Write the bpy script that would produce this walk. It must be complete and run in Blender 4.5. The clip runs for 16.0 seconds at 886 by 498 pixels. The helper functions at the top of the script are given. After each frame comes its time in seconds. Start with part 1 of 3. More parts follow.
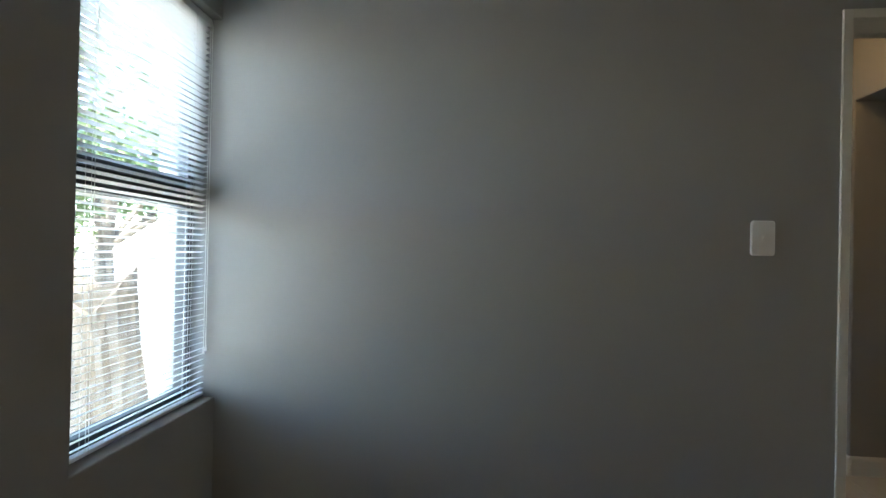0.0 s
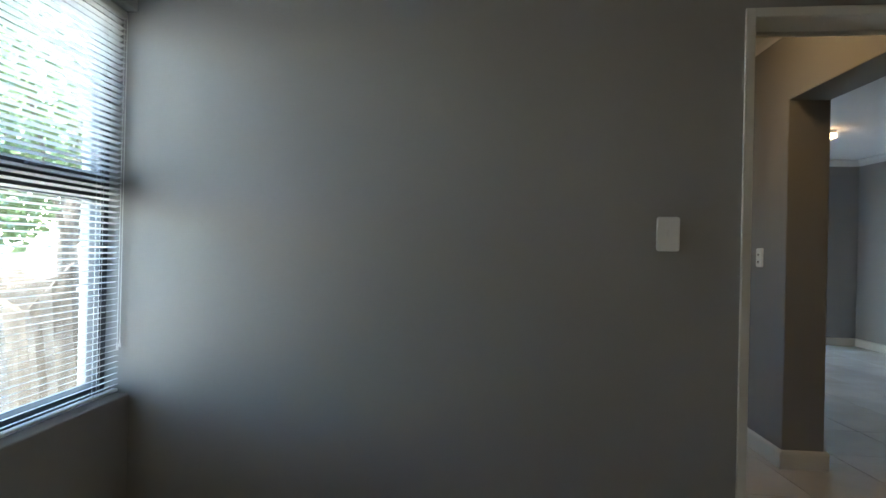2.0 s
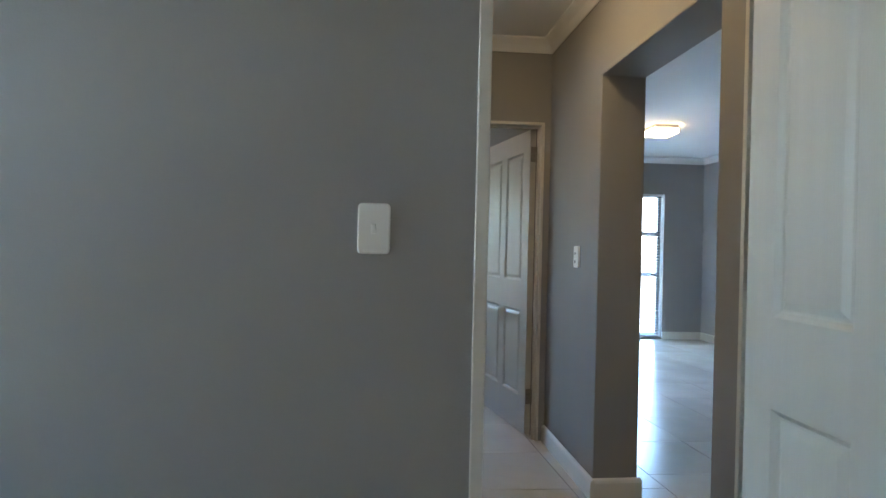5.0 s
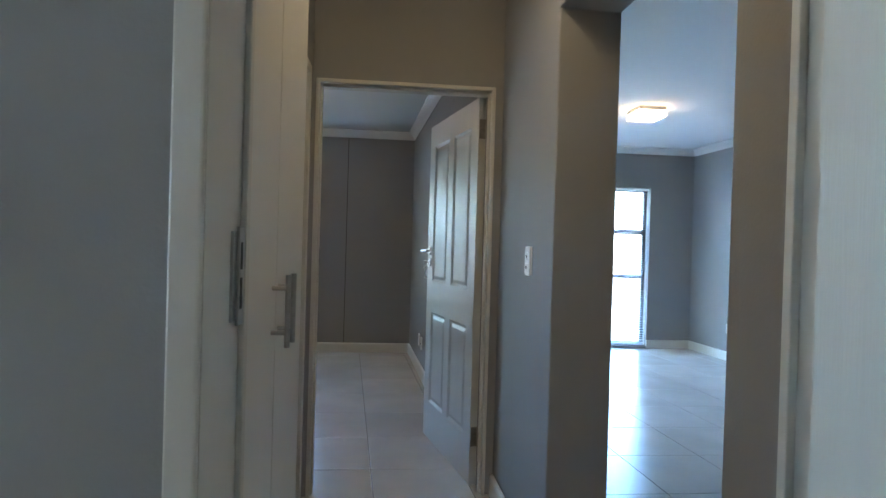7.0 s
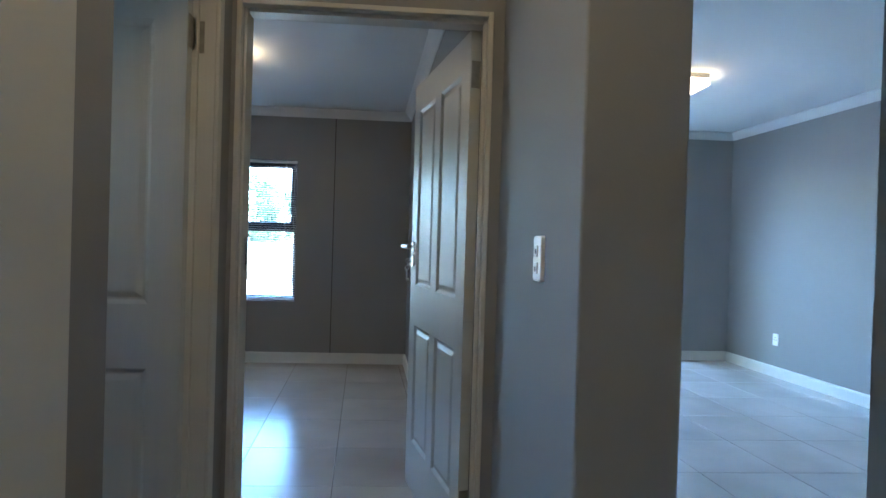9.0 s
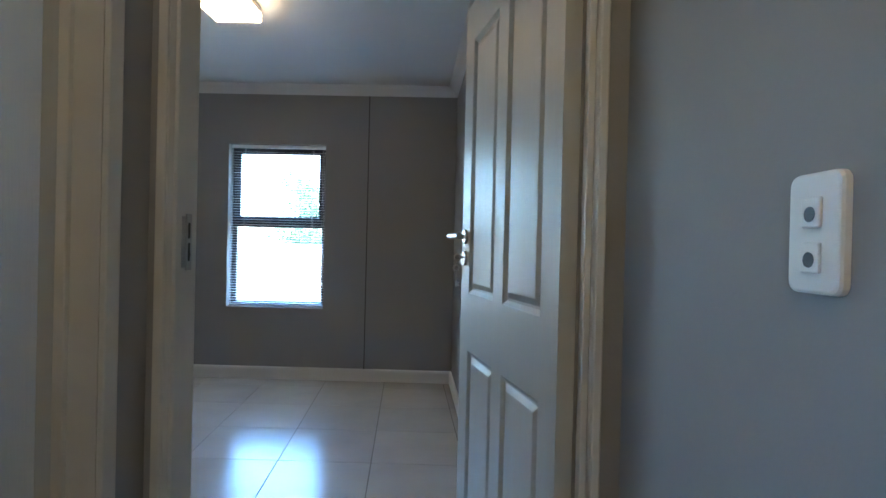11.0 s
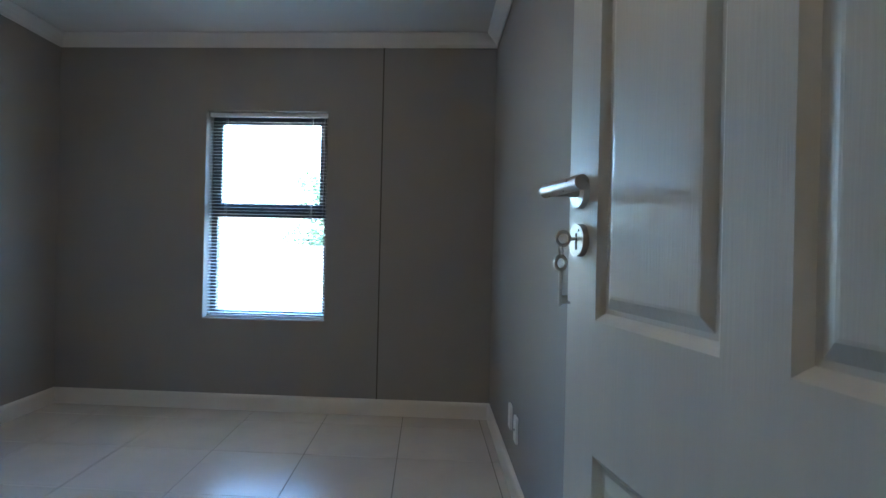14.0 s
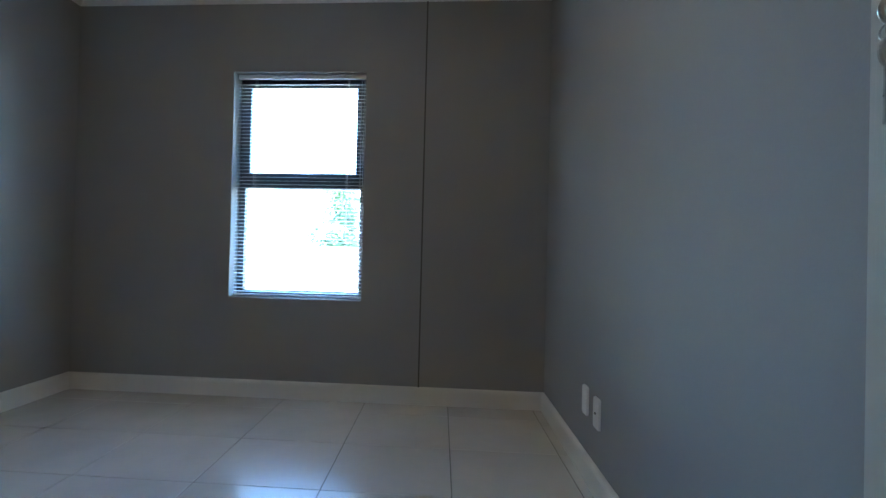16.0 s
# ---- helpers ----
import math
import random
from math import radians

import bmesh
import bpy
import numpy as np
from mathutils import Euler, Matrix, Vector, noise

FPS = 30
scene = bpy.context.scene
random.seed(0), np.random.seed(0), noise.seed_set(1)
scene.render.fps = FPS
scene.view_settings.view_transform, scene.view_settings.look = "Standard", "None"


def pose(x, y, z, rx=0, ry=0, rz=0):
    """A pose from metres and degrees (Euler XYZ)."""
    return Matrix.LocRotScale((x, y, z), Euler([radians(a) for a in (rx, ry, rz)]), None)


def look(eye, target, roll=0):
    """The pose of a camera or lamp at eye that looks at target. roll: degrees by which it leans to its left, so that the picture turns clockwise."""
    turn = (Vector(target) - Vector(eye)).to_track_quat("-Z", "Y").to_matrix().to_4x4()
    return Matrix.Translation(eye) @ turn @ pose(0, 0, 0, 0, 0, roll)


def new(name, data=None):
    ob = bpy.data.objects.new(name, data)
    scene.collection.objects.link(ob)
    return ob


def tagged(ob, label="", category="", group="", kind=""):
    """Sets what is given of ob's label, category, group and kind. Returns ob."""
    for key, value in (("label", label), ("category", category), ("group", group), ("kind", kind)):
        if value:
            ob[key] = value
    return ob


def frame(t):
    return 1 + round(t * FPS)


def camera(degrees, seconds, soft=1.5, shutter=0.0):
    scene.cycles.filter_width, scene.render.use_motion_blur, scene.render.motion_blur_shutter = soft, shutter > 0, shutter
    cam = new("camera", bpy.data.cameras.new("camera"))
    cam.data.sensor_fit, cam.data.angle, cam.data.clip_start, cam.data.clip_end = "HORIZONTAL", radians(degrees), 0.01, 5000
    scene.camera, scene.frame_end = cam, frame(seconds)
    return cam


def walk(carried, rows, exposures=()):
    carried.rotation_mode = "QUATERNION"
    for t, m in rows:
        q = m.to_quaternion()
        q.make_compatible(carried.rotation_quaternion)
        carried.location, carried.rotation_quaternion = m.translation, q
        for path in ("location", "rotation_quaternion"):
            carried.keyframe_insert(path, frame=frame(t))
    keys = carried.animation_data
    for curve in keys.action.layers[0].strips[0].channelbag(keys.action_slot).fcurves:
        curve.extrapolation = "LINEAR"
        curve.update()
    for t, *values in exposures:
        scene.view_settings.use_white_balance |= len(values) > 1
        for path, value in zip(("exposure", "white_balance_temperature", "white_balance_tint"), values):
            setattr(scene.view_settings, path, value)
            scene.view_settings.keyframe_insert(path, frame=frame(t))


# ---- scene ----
cam = camera(78.9, 16.0)
PATH = [
    (0, (0.741, -0.005, 1.199), (0.476, 1.977, 1.21), 1.2),
    (0.5, (0.788, -0.002, 1.197), (0.526, 1.981, 1.204), 1.2),
    (1, (0.849, 0.006, 1.197), (0.592, 1.989, 1.202), 1.2),
    (1.5, (0.924, 0.017, 1.197), (0.679, 2.002, 1.201), 1.2),
    (2, (1.02, 0.029, 1.195), (0.797, 2.016, 1.2), 1.3),
    (2.5, (1.127, 0.045, 1.203), (0.94, 2.036, 1.199), 1.4),
    (3, (1.197, 0.116, 1.206), (1.092, 2.114, 1.204), 1.4),
    (3.5, (1.29, 0.282, 1.21), (1.288, 2.282, 1.209), 1.4),
    (4, (1.408, 0.419, 1.212), (1.496, 2.417, 1.209), 1.4),
    (4.5, (1.56, 0.56, 1.23), (1.69, 2.556, 1.225), 1.4),
    (5, (1.668, 0.697, 1.229), (1.809, 2.692, 1.223), 1.3),
    (7.5, (2.13, 1.635, 1.251), (2.314, 3.626, 1.235), 1.7),
    (8, (2.195, 1.826, 1.24), (2.378, 3.818, 1.223), 1.7),
    (8.5, (2.27, 2.007, 1.232), (2.436, 4.0, 1.213), 1.7),
    (9, (2.268, 2.211, 1.224), (2.396, 4.207, 1.206), 1.7),
    (11.5, (2.246, 3.255, 1.169), (2.186, 5.254, 1.159), 1.3),
    (12, (2.258, 3.452, 1.172), (2.184, 5.451, 1.163), 1.3),
    (12.5, (2.241, 3.596, 1.155), (2.162, 5.595, 1.15), 1.3),
    (13, (2.18, 3.787, 1.154), (2.089, 5.785, 1.149), 1.4),
    (13.5, (2.145, 3.936, 1.143), (2.049, 5.933, 1.138), 1.3),
    (14, (2.125, 4.089, 1.115), (2.018, 6.086, 1.114), 1.3),
    (14.5, (2.102, 4.209, 1.073), (1.972, 6.205, 1.076), 1.3),
    (15, (2.029, 4.296, 1.011), (1.888, 6.291, 1.023), 1.3),
    (15.5, (1.954, 4.372, 0.953), (1.802, 6.366, 0.972), 1.4),
    (16, (1.902, 4.41, 0.902), (1.742, 6.403, 0.925), 1.4),
]
EXPOSURES = [(0, 4.5, 6500, 8), (1.0, 4.3, 6400, 8), (2.0, 4.4, 6350, 8), (3.0, 4.8, 6250, 7), (4.0, 5.35, 5950, 7), (5.0, 5.4, 5600, 6), (7.5, 5.42, 5050, 4), (9, 5.25, 4850, 3), (11.5, 5.38, 5050, 4), (13, 5.3, 5150, 4), (16, 5.2, 4950, 3)]
walk(cam, [(t, look(eye, target, roll)) for t, eye, target, roll in PATH], EXPOSURES)
CEILING = 2.52
SKY, LAMP, TILT, FLAT = 0.15, 0.52, -14, 10

# ---- light ----
world = bpy.data.worlds.new("world")
scene.world = world
world.use_nodes = True
wn = world.node_tree.nodes
sky = wn.new("ShaderNodeTexSky")
sky.sky_type = "NISHITA"
sky.sun_disc = False
sky.sun_elevation = radians(76)
sky.sun_rotation = radians(153)
wn["Background"].inputs["Strength"].default_value = SKY
world.node_tree.links.new(sky.outputs[0], wn["Background"].inputs["Color"])
sun = new("sun", bpy.data.lights.new("sun", "SUN"))
sun.data.energy, sun.data.angle, sun.data.color = 2.4, radians(0.5), (1.0, 0.95, 0.88)
sun.matrix_world = look((1.5, -3.1, 14), (0, 0, 0))


# ---- materials ----
def material(name, base, rough=0.6, metal=0.0, second=None, scale=3.0, bump=0.0, bump_scale=200.0, stretch=(1, 1, 1), vary=0.06, rand=0.0, spec=0.5):
    m = bpy.data.materials.new(name)
    m.use_nodes = True
    nt = m.node_tree
    b = nt.nodes["Principled BSDF"]
    b.inputs["Roughness"].default_value = rough
    b.inputs["Metallic"].default_value = metal
    b.inputs["Specular IOR Level"].default_value = spec
    tc = nt.nodes.new("ShaderNodeNewGeometry")
    mp = nt.nodes.new("ShaderNodeMapping")
    mp.inputs["Scale"].default_value = stretch
    nt.links.new(tc.outputs["Position"], mp.inputs["Vector"])
    big = nt.nodes.new("ShaderNodeTexNoise")
    big.inputs["Scale"].default_value = scale
    big.inputs["Detail"].default_value = 8
    nt.links.new(mp.outputs[0], big.inputs["Vector"])
    ramp = nt.nodes.new("ShaderNodeValToRGB")
    second = second or tuple(c * (1 - 2 * vary) for c in base)
    ramp.color_ramp.elements[0].position, ramp.color_ramp.elements[1].position = 0.3, 0.7
    ramp.color_ramp.elements[0].color = (*second, 1)
    ramp.color_ramp.elements[1].color = (*base, 1)
    nt.links.new(big.outputs[0], ramp.inputs[0])
    out = ramp.outputs[0]
    if rand:
        info = nt.nodes.new("ShaderNodeObjectInfo")
        mul = nt.nodes.new("ShaderNodeMapRange")
        mul.inputs["To Min"].default_value, mul.inputs["To Max"].default_value = 1 - rand, 1 + rand
        nt.links.new(info.outputs["Random"], mul.inputs["Value"])
        mix = nt.nodes.new("ShaderNodeVectorMath")
        mix.operation = "SCALE"
        nt.links.new(out, mix.inputs[0])
        nt.links.new(mul.outputs[0], mix.inputs["Scale"])
        out = mix.outputs[0]
    nt.links.new(out, b.inputs["Base Color"])
    rr = nt.nodes.new("ShaderNodeMapRange")
    rr.inputs["To Min"].default_value, rr.inputs["To Max"].default_value = max(rough - 0.07, 0.02), min(rough + 0.07, 1)
    nt.links.new(big.outputs[0], rr.inputs["Value"])
    nt.links.new(rr.outputs[0], b.inputs["Roughness"])
    if bump:
        fine = nt.nodes.new("ShaderNodeTexNoise")
        fine.inputs["Scale"].default_value = bump_scale
        fine.inputs["Detail"].default_value = 4
        nt.links.new(mp.outputs[0], fine.inputs["Vector"])
        bp = nt.nodes.new("ShaderNodeBump")
        bp.inputs["Strength"].default_value = bump
        bp.inputs["Distance"].default_value = 0.002
        nt.links.new(fine.outputs[0], bp.inputs["Height"])
        nt.links.new(bp.outputs[0], b.inputs["Normal"])
    return m


def emitter(name, colour, strength):
    m = bpy.data.materials.new(name)
    m.use_nodes = True
    b = m.node_tree.nodes["Principled BSDF"]
    b.inputs["Base Color"].default_value = (0.85, 0.83, 0.78, 1)
    b.inputs["Roughness"].default_value = 0.3
    b.inputs["Emission Color"].default_value = (*colour, 1)
    b.inputs["Emission Strength"].default_value = strength
    return m


def clear_glass():
    m = bpy.data.materials.new("window_glass")
    m.use_nodes = True
    nt = m.node_tree
    nt.nodes.clear()
    o = nt.nodes.new("ShaderNodeOutputMaterial")
    mix = nt.nodes.new("ShaderNodeMixShader")
    tr = nt.nodes.new("ShaderNodeBsdfTransparent")
    tr.inputs[0].default_value = (0.93, 0.96, 0.95, 1)
    gl = nt.nodes.new("ShaderNodeBsdfGlossy")
    gl.inputs["Roughness"].default_value = 0.01
    lw = nt.nodes.new("ShaderNodeLayerWeight")
    lw.inputs[0].default_value = 0.5
    pw = nt.nodes.new("ShaderNodeMath")
    pw.operation = "POWER"
    pw.inputs[1].default_value = 4.0
    nt.links.new(lw.outputs["Facing"], pw.inputs[0])
    ad = nt.nodes.new("ShaderNodeMath")
    ad.operation = "MULTIPLY_ADD"
    ad.inputs[1].default_value, ad.inputs[2].default_value = 0.7, 0.03
    nt.links.new(pw.outputs[0], ad.inputs[0])
    nt.links.new(ad.outputs[0], mix.inputs[0])
    nt.links.new(tr.outputs[0], mix.inputs[1])
    nt.links.new(gl.outputs[0], mix.inputs[2])
    nt.links.new(mix.outputs[0], o.inputs[0])
    return m


PAINT = material("grey_wall_paint", (0.328, 0.325, 0.318), 0.68, second=(0.309, 0.306, 0.299), scale=1.3, bump=0.25, bump_scale=140, spec=0.2)
CEIL = material("white_ceiling_paint", (0.78, 0.78, 0.77), 0.8, scale=1.5, vary=0.015, bump=0.15, bump_scale=160)
WHITE = material("white_enamel", (0.76, 0.75, 0.71), 0.38, scale=6, vary=0.02, bump=0.1, bump_scale=60)
FRAME = material("cream_steel_frame", (0.66, 0.64, 0.58), 0.42, scale=5, vary=0.04, bump=0.15, bump_scale=80)
DOOR = material("white_wood_grain_door", (0.58, 0.585, 0.55), 0.42, scale=4, vary=0.02, bump=0.25, bump_scale=30, stretch=(9, 9, 0.5))
CUPB = material("white_melamine", (0.72, 0.71, 0.66), 0.32, scale=3, vary=0.02, bump=0.05)
PLAST = material("white_plastic", (0.8, 0.8, 0.78), 0.32, scale=20, vary=0.015)
DARKP = material("dark_slot", (0.03, 0.03, 0.035), 0.5, scale=30)
STEEL = material("brushed_steel", (0.5, 0.49, 0.47), 0.3, 1.0, scale=60, vary=0.08, bump=0.15, bump_scale=300)
HINGE = material("dull_steel", (0.4, 0.38, 0.34), 0.45, 1.0, scale=40, vary=0.12)
ALU = material("charcoal_aluminium", (0.045, 0.05, 0.058), 0.42, 0.2, scale=20, vary=0.1)
def slat_material():
    m = material("white_blind_slat", (0.84, 0.85, 0.85), 0.4, scale=15, vary=0.02)
    nt = m.node_tree
    tl = nt.nodes.new("ShaderNodeBsdfTranslucent")
    tl.inputs[0].default_value = (0.8, 0.83, 0.85, 1)
    mix = nt.nodes.new("ShaderNodeMixShader")
    mix.inputs[0].default_value = 0.1
    nt.links.new(nt.nodes["Principled BSDF"].outputs[0], mix.inputs[1])
    nt.links.new(tl.outputs[0], mix.inputs[2])
    nt.links.new(mix.outputs[0], nt.nodes["Material Output"].inputs[0])
    return m


SLAT = slat_material()
CORD = material("white_cord", (0.75, 0.75, 0.73), 0.7, scale=60)
TILE = material("grey_porcelain_tile", (0.67, 0.645, 0.59), 0.21, second=(0.57, 0.545, 0.495), scale=2.2, bump=0.03, bump_scale=30, rand=0.05, spec=0.9)
GROUT = material("grey_grout", (0.22, 0.215, 0.20), 0.85, scale=20, vary=0.15, bump=0.3)
GLASS = clear_glass()
GLOW = emitter("lit_opal_glass", (1.0, 0.64, 0.30), LAMP)
BRIGHT = emitter("bright_opal_glass", (1.0, 0.78, 0.52), 1.75 * LAMP)
PLASTER = material("cream_outside_plaster", (0.72, 0.70, 0.58), 0.8, scale=3, vary=0.05, bump=0.4, bump_scale=90)
SAND = material("dry_sandy_ground", (0.46, 0.43, 0.38), 0.9, second=(0.22, 0.2, 0.165), scale=0.9, bump=0.6, bump_scale=12)
BARK = material("grey_bark", (0.13, 0.11, 0.09), 0.9, second=(0.05, 0.04, 0.03), scale=9, bump=0.8, bump_scale=30, stretch=(2, 2, 0.5))
LEAF = material("green_leaves", (0.09, 0.13, 0.045), 0.6, second=(0.05, 0.085, 0.025), scale=4, vary=0.2)
BRICKW = material("brown_boundary_wall", (0.33, 0.26, 0.2), 0.85, second=(0.24, 0.19, 0.15), scale=3, bump=0.4)
ROOFM = material("dark_roof_sheet", (0.12, 0.11, 0.11), 0.6, scale=4, vary=0.1)


# ---- mesh tools ----
def mesh_object(name, verts, faces, mat, parent=None, smooth=False):
    me = bpy.data.meshes.new(name)
    me.from_pydata([tuple(v) for v in verts], [], faces)
    me.update()
    bm = bmesh.new()
    bm.from_mesh(me)
    bmesh.ops.recalc_face_normals(bm, faces=bm.faces)
    bm.to_mesh(me)
    bm.free()
    me.materials.append(mat)
    if smooth:
        for p in me.polygons:
            p.use_smooth = True
    ob = new(name, me)
    if parent:
        ob.parent = parent
    return ob


BOXF = [(0, 1, 3, 2), (4, 6, 7, 5), (0, 4, 5, 1), (2, 3, 7, 6), (0, 2, 6, 4), (1, 5, 7, 3)]


class Build:
    """Collects boxes, tubes and rings into one mesh."""

    def __init__(self):
        self.v, self.f = [], []

    def add(self, verts, faces):
        n = len(self.v)
        self.v += [Vector(p) for p in verts]
        self.f += [tuple(n + i for i in f) for f in faces]

    def box(self, x0, x1, y0, y1, z0, z1, bevel=0.0):
        if not bevel:
            self.add([(x, y, z) for x in (x0, x1) for y in (y0, y1) for z in (z0, z1)], BOXF)
            return
        bm = bmesh.new()
        vs = [bm.verts.new((x, y, z)) for x in (x0, x1) for y in (y0, y1) for z in (z0, z1)]
        for f in BOXF:
            bm.faces.new([vs[i] for i in f])
        bmesh.ops.bevel(bm, geom=bm.edges[:], offset=bevel, segments=2, affect="EDGES", profile=0.5)
        bm.verts.index_update()
        self.add([v.co.copy() for v in bm.verts], [[v.index for v in f.verts] for f in bm.faces])
        bm.free()

    def tube(self, a, b, r, n=12, r2=None, caps=True):
        a, b = Vector(a), Vector(b)
        q = (b - a).to_track_quat("Z", "Y")
        r2 = r if r2 is None else r2
        ring = [(math.cos(2 * math.pi * i / n), math.sin(2 * math.pi * i / n)) for i in range(n)]
        vs = [a + q @ Vector((c * r, s * r, 0)) for c, s in ring] + [b + q @ Vector((c * r2, s * r2, 0)) for c, s in ring]
        fs = [(i, (i + 1) % n, n + (i + 1) % n, n + i) for i in range(n)]
        if caps:
            fs += [tuple(range(n - 1, -1, -1)), tuple(range(n, 2 * n))]
        self.add(vs, fs)

    def ring(self, centre, axis, big, small, n=20, k=8):
        q = Vector(axis).to_track_quat("Z", "Y")
        vs, fs = [], []
        for i in range(n):
            a = 2 * math.pi * i / n
            for j in range(k):
                b = 2 * math.pi * j / k
                rad = big + small * math.cos(b)
                vs.append(Vector(centre) + q @ Vector((rad * math.cos(a), rad * math.sin(a), small * math.sin(b))))
        for i in range(n):
            for j in range(k):
                fs.append((i * k + j, ((i + 1) % n) * k + j, ((i + 1) % n) * k + (j + 1) % k, i * k + (j + 1) % k))
        self.add(vs, fs)

    def done(self, name, mat, parent=None, smooth=False, m=None):
        vs = [m @ v for v in self.v] if m else self.v
        return mesh_object(name, vs, self.f, mat, parent, smooth)


def along(p0, p1):
    """A frame with x along the line p0 p1 and y to its left."""
    d = Vector((p1[0] - p0[0], p1[1] - p0[1], 0))
    a = math.degrees(math.atan2(d.y, d.x))
    return pose(p0[0], p0[1], 0, 0, 0, a), d.length


def wall(name, p0, p1, thick, holes=(), z0=0.0, z1=CEILING + 0.1, mat=None):
    """A wall whose room face runs from p0 to p1; its thickness lies to the right of that way. Holes: (s0, s1, z0, z1)."""
    m, length = along(p0, p1)
    ss = sorted({0.0, length, *[h[0] for h in holes], *[h[1] for h in holes]})
    zs = sorted({z0, z1, *[h[2] for h in holes], *[h[3] for h in holes]})
    ss = [s for s in ss if 0 <= s <= length]
    zs = [z for z in zs if z0 <= z <= z1]

    def solid(i, j):
        if not (0 <= i < len(ss) - 1 and 0 <= j < len(zs) - 1):
            return False
        s, z = (ss[i] + ss[i + 1]) / 2, (zs[j] + zs[j + 1]) / 2
        return not any(h[0] < s < h[1] and h[2] < z < h[3] for h in holes)

    bm = bmesh.new()
    key = {}

    def vert(i, d, j):
        if (i, d, j) not in key:
            key[i, d, j] = bm.verts.new(m @ Vector((ss[i], -thick * d, zs[j])))
        return key[i, d, j]

    for i in range(len(ss) - 1):
        for j in range(len(zs) - 1):
            if not solid(i, j):
                continue
            for d in (0, 1):
                bm.faces.new([vert(i, d, j), vert(i + 1, d, j), vert(i + 1, d, j + 1), vert(i, d, j + 1)])
            for di, dj, c in ((-1, 0, ((i, j), (i, j + 1))), (1, 0, ((i + 1, j), (i + 1, j + 1))), (0, -1, ((i, j), (i + 1, j))), (0, 1, ((i, j + 1), (i + 1, j + 1)))):
                if not solid(i + di, j + dj):
                    (a, b), (e, f) = c
                    bm.faces.new([vert(a, 0, b), vert(e, 0, f), vert(e, 1, f), vert(a, 1, b)])
    bmesh.ops.recalc_face_normals(bm, faces=bm.faces)
    # plastered, slightly rounded corners round the openings
    sharp = [e for e in bm.edges if len(e.link_faces) == 2 and e.calc_face_angle(0) > 1.0
             and any(h[0] - 0.01 < (m.inverted() @ v.co).x < h[1] + 0.01 for h in holes for v in e.verts)]
    if sharp:
        bmesh.ops.bevel(bm, geom=sharp, offset=0.006, segments=2, affect="EDGES", profile=0.5)
    me = bpy.data.meshes.new(name)
    bm.to_mesh(me)
    bm.free()
    me.materials.append(mat or PAINT)
    ob = new(name, me)
    return tagged(ob, "painted plaster wall in plain mid grey", "wall", kind="structure")


def strip(name, p0, p1, profile, mat, z=0.0, label="", category=""):
    """A moulding along p0 p1 with a profile of (distance into the room on the left, height)."""
    m, length = along(p0, p1)
    n = len(profile)
    vs = [m @ Vector((s, d, z + h)) for s in (0, length) for d, h in profile]
    fs = [(i, (i + 1) % n, n + (i + 1) % n, n + i) for i in range(n)] + [tuple(range(n)), tuple(range(2 * n - 1, n - 1, -1))]
    ob = mesh_object(name, vs, fs, mat)
    return tagged(ob, label, category, kind="structure")


SKIRT = [(0.0, 0.0), (0.018, 0.0), (0.018, 0.085), (0.014, 0.097), (0.006, 0.103), (0.0, 0.105)]
COVE = [(0.0, 0.0), (0.006, 0.0), (0.012, 0.018), (0.028, 0.042), (0.05, 0.06), (0.07, 0.07), (0.07, 0.082), (0.0, 0.082)]


def skirting(p0, p1):
    return strip("baseboard", p0, p1, SKIRT, WHITE, 0.0, "white painted skirting board with rounded top edge", "skirting")


def cornice(p0, p1, up=0.0):
    return strip("trim", p0, p1, COVE, CEIL, CEILING - 0.08 + up, "white coved cornice between wall and ceiling", "cornice")


# ---- structure ----
SH = 0.075


def side_x(x, y, y_to, slope=SH):
    return x - slope * (y_to - y)


# corners of the plan
A_L = (-0.43, 2.0)
A_LB = (side_x(-0.43, 2.0, -2.2), -2.2)
B_L, B_R = (-0.726, 7.645), (2.262, 7.645)
B_RN = (side_x(2.262, 7.645, 4.215), 4.215)
B_LN = (side_x(-0.726, 7.645, 4.215), 4.215)
H_N, H_F = (2.665, 2.147), (2.585, 4.10)
L_R = (5.895, 8.087)
L_RN = (side_x(5.895, 8.087, 1.2), 1.2)


def on_h(y):
    k = (y - H_N[1]) / (H_F[1] - H_N[1])
    return H_N[0] + k * (H_F[0] - H_N[0])


D1 = (1.856, 2.630)
D2 = (1.669, 2.538)
WALL1 = 0.147
HEAD = 2.036

# room with the corner window
W1_END = (3.6, 2.0)
wall("wall_bedroom_door", (A_L[0] - 0.22, 2.0), W1_END, -WALL1, [(D1[0] - A_L[0] + 0.22, D1[1] - A_L[0] + 0.22, -1, HEAD)])
WA = (0.0, 0.767, 0.605, 2.105)
wall("wall_bedroom_window", A_L, A_LB, 0.22, [WA])
wall("wall_bedroom_back", A_LB, (3.6, -2.2), 0.15)
wall("wall_bedroom_side", (3.6, -2.2), (3.6, 2.0), 0.15)

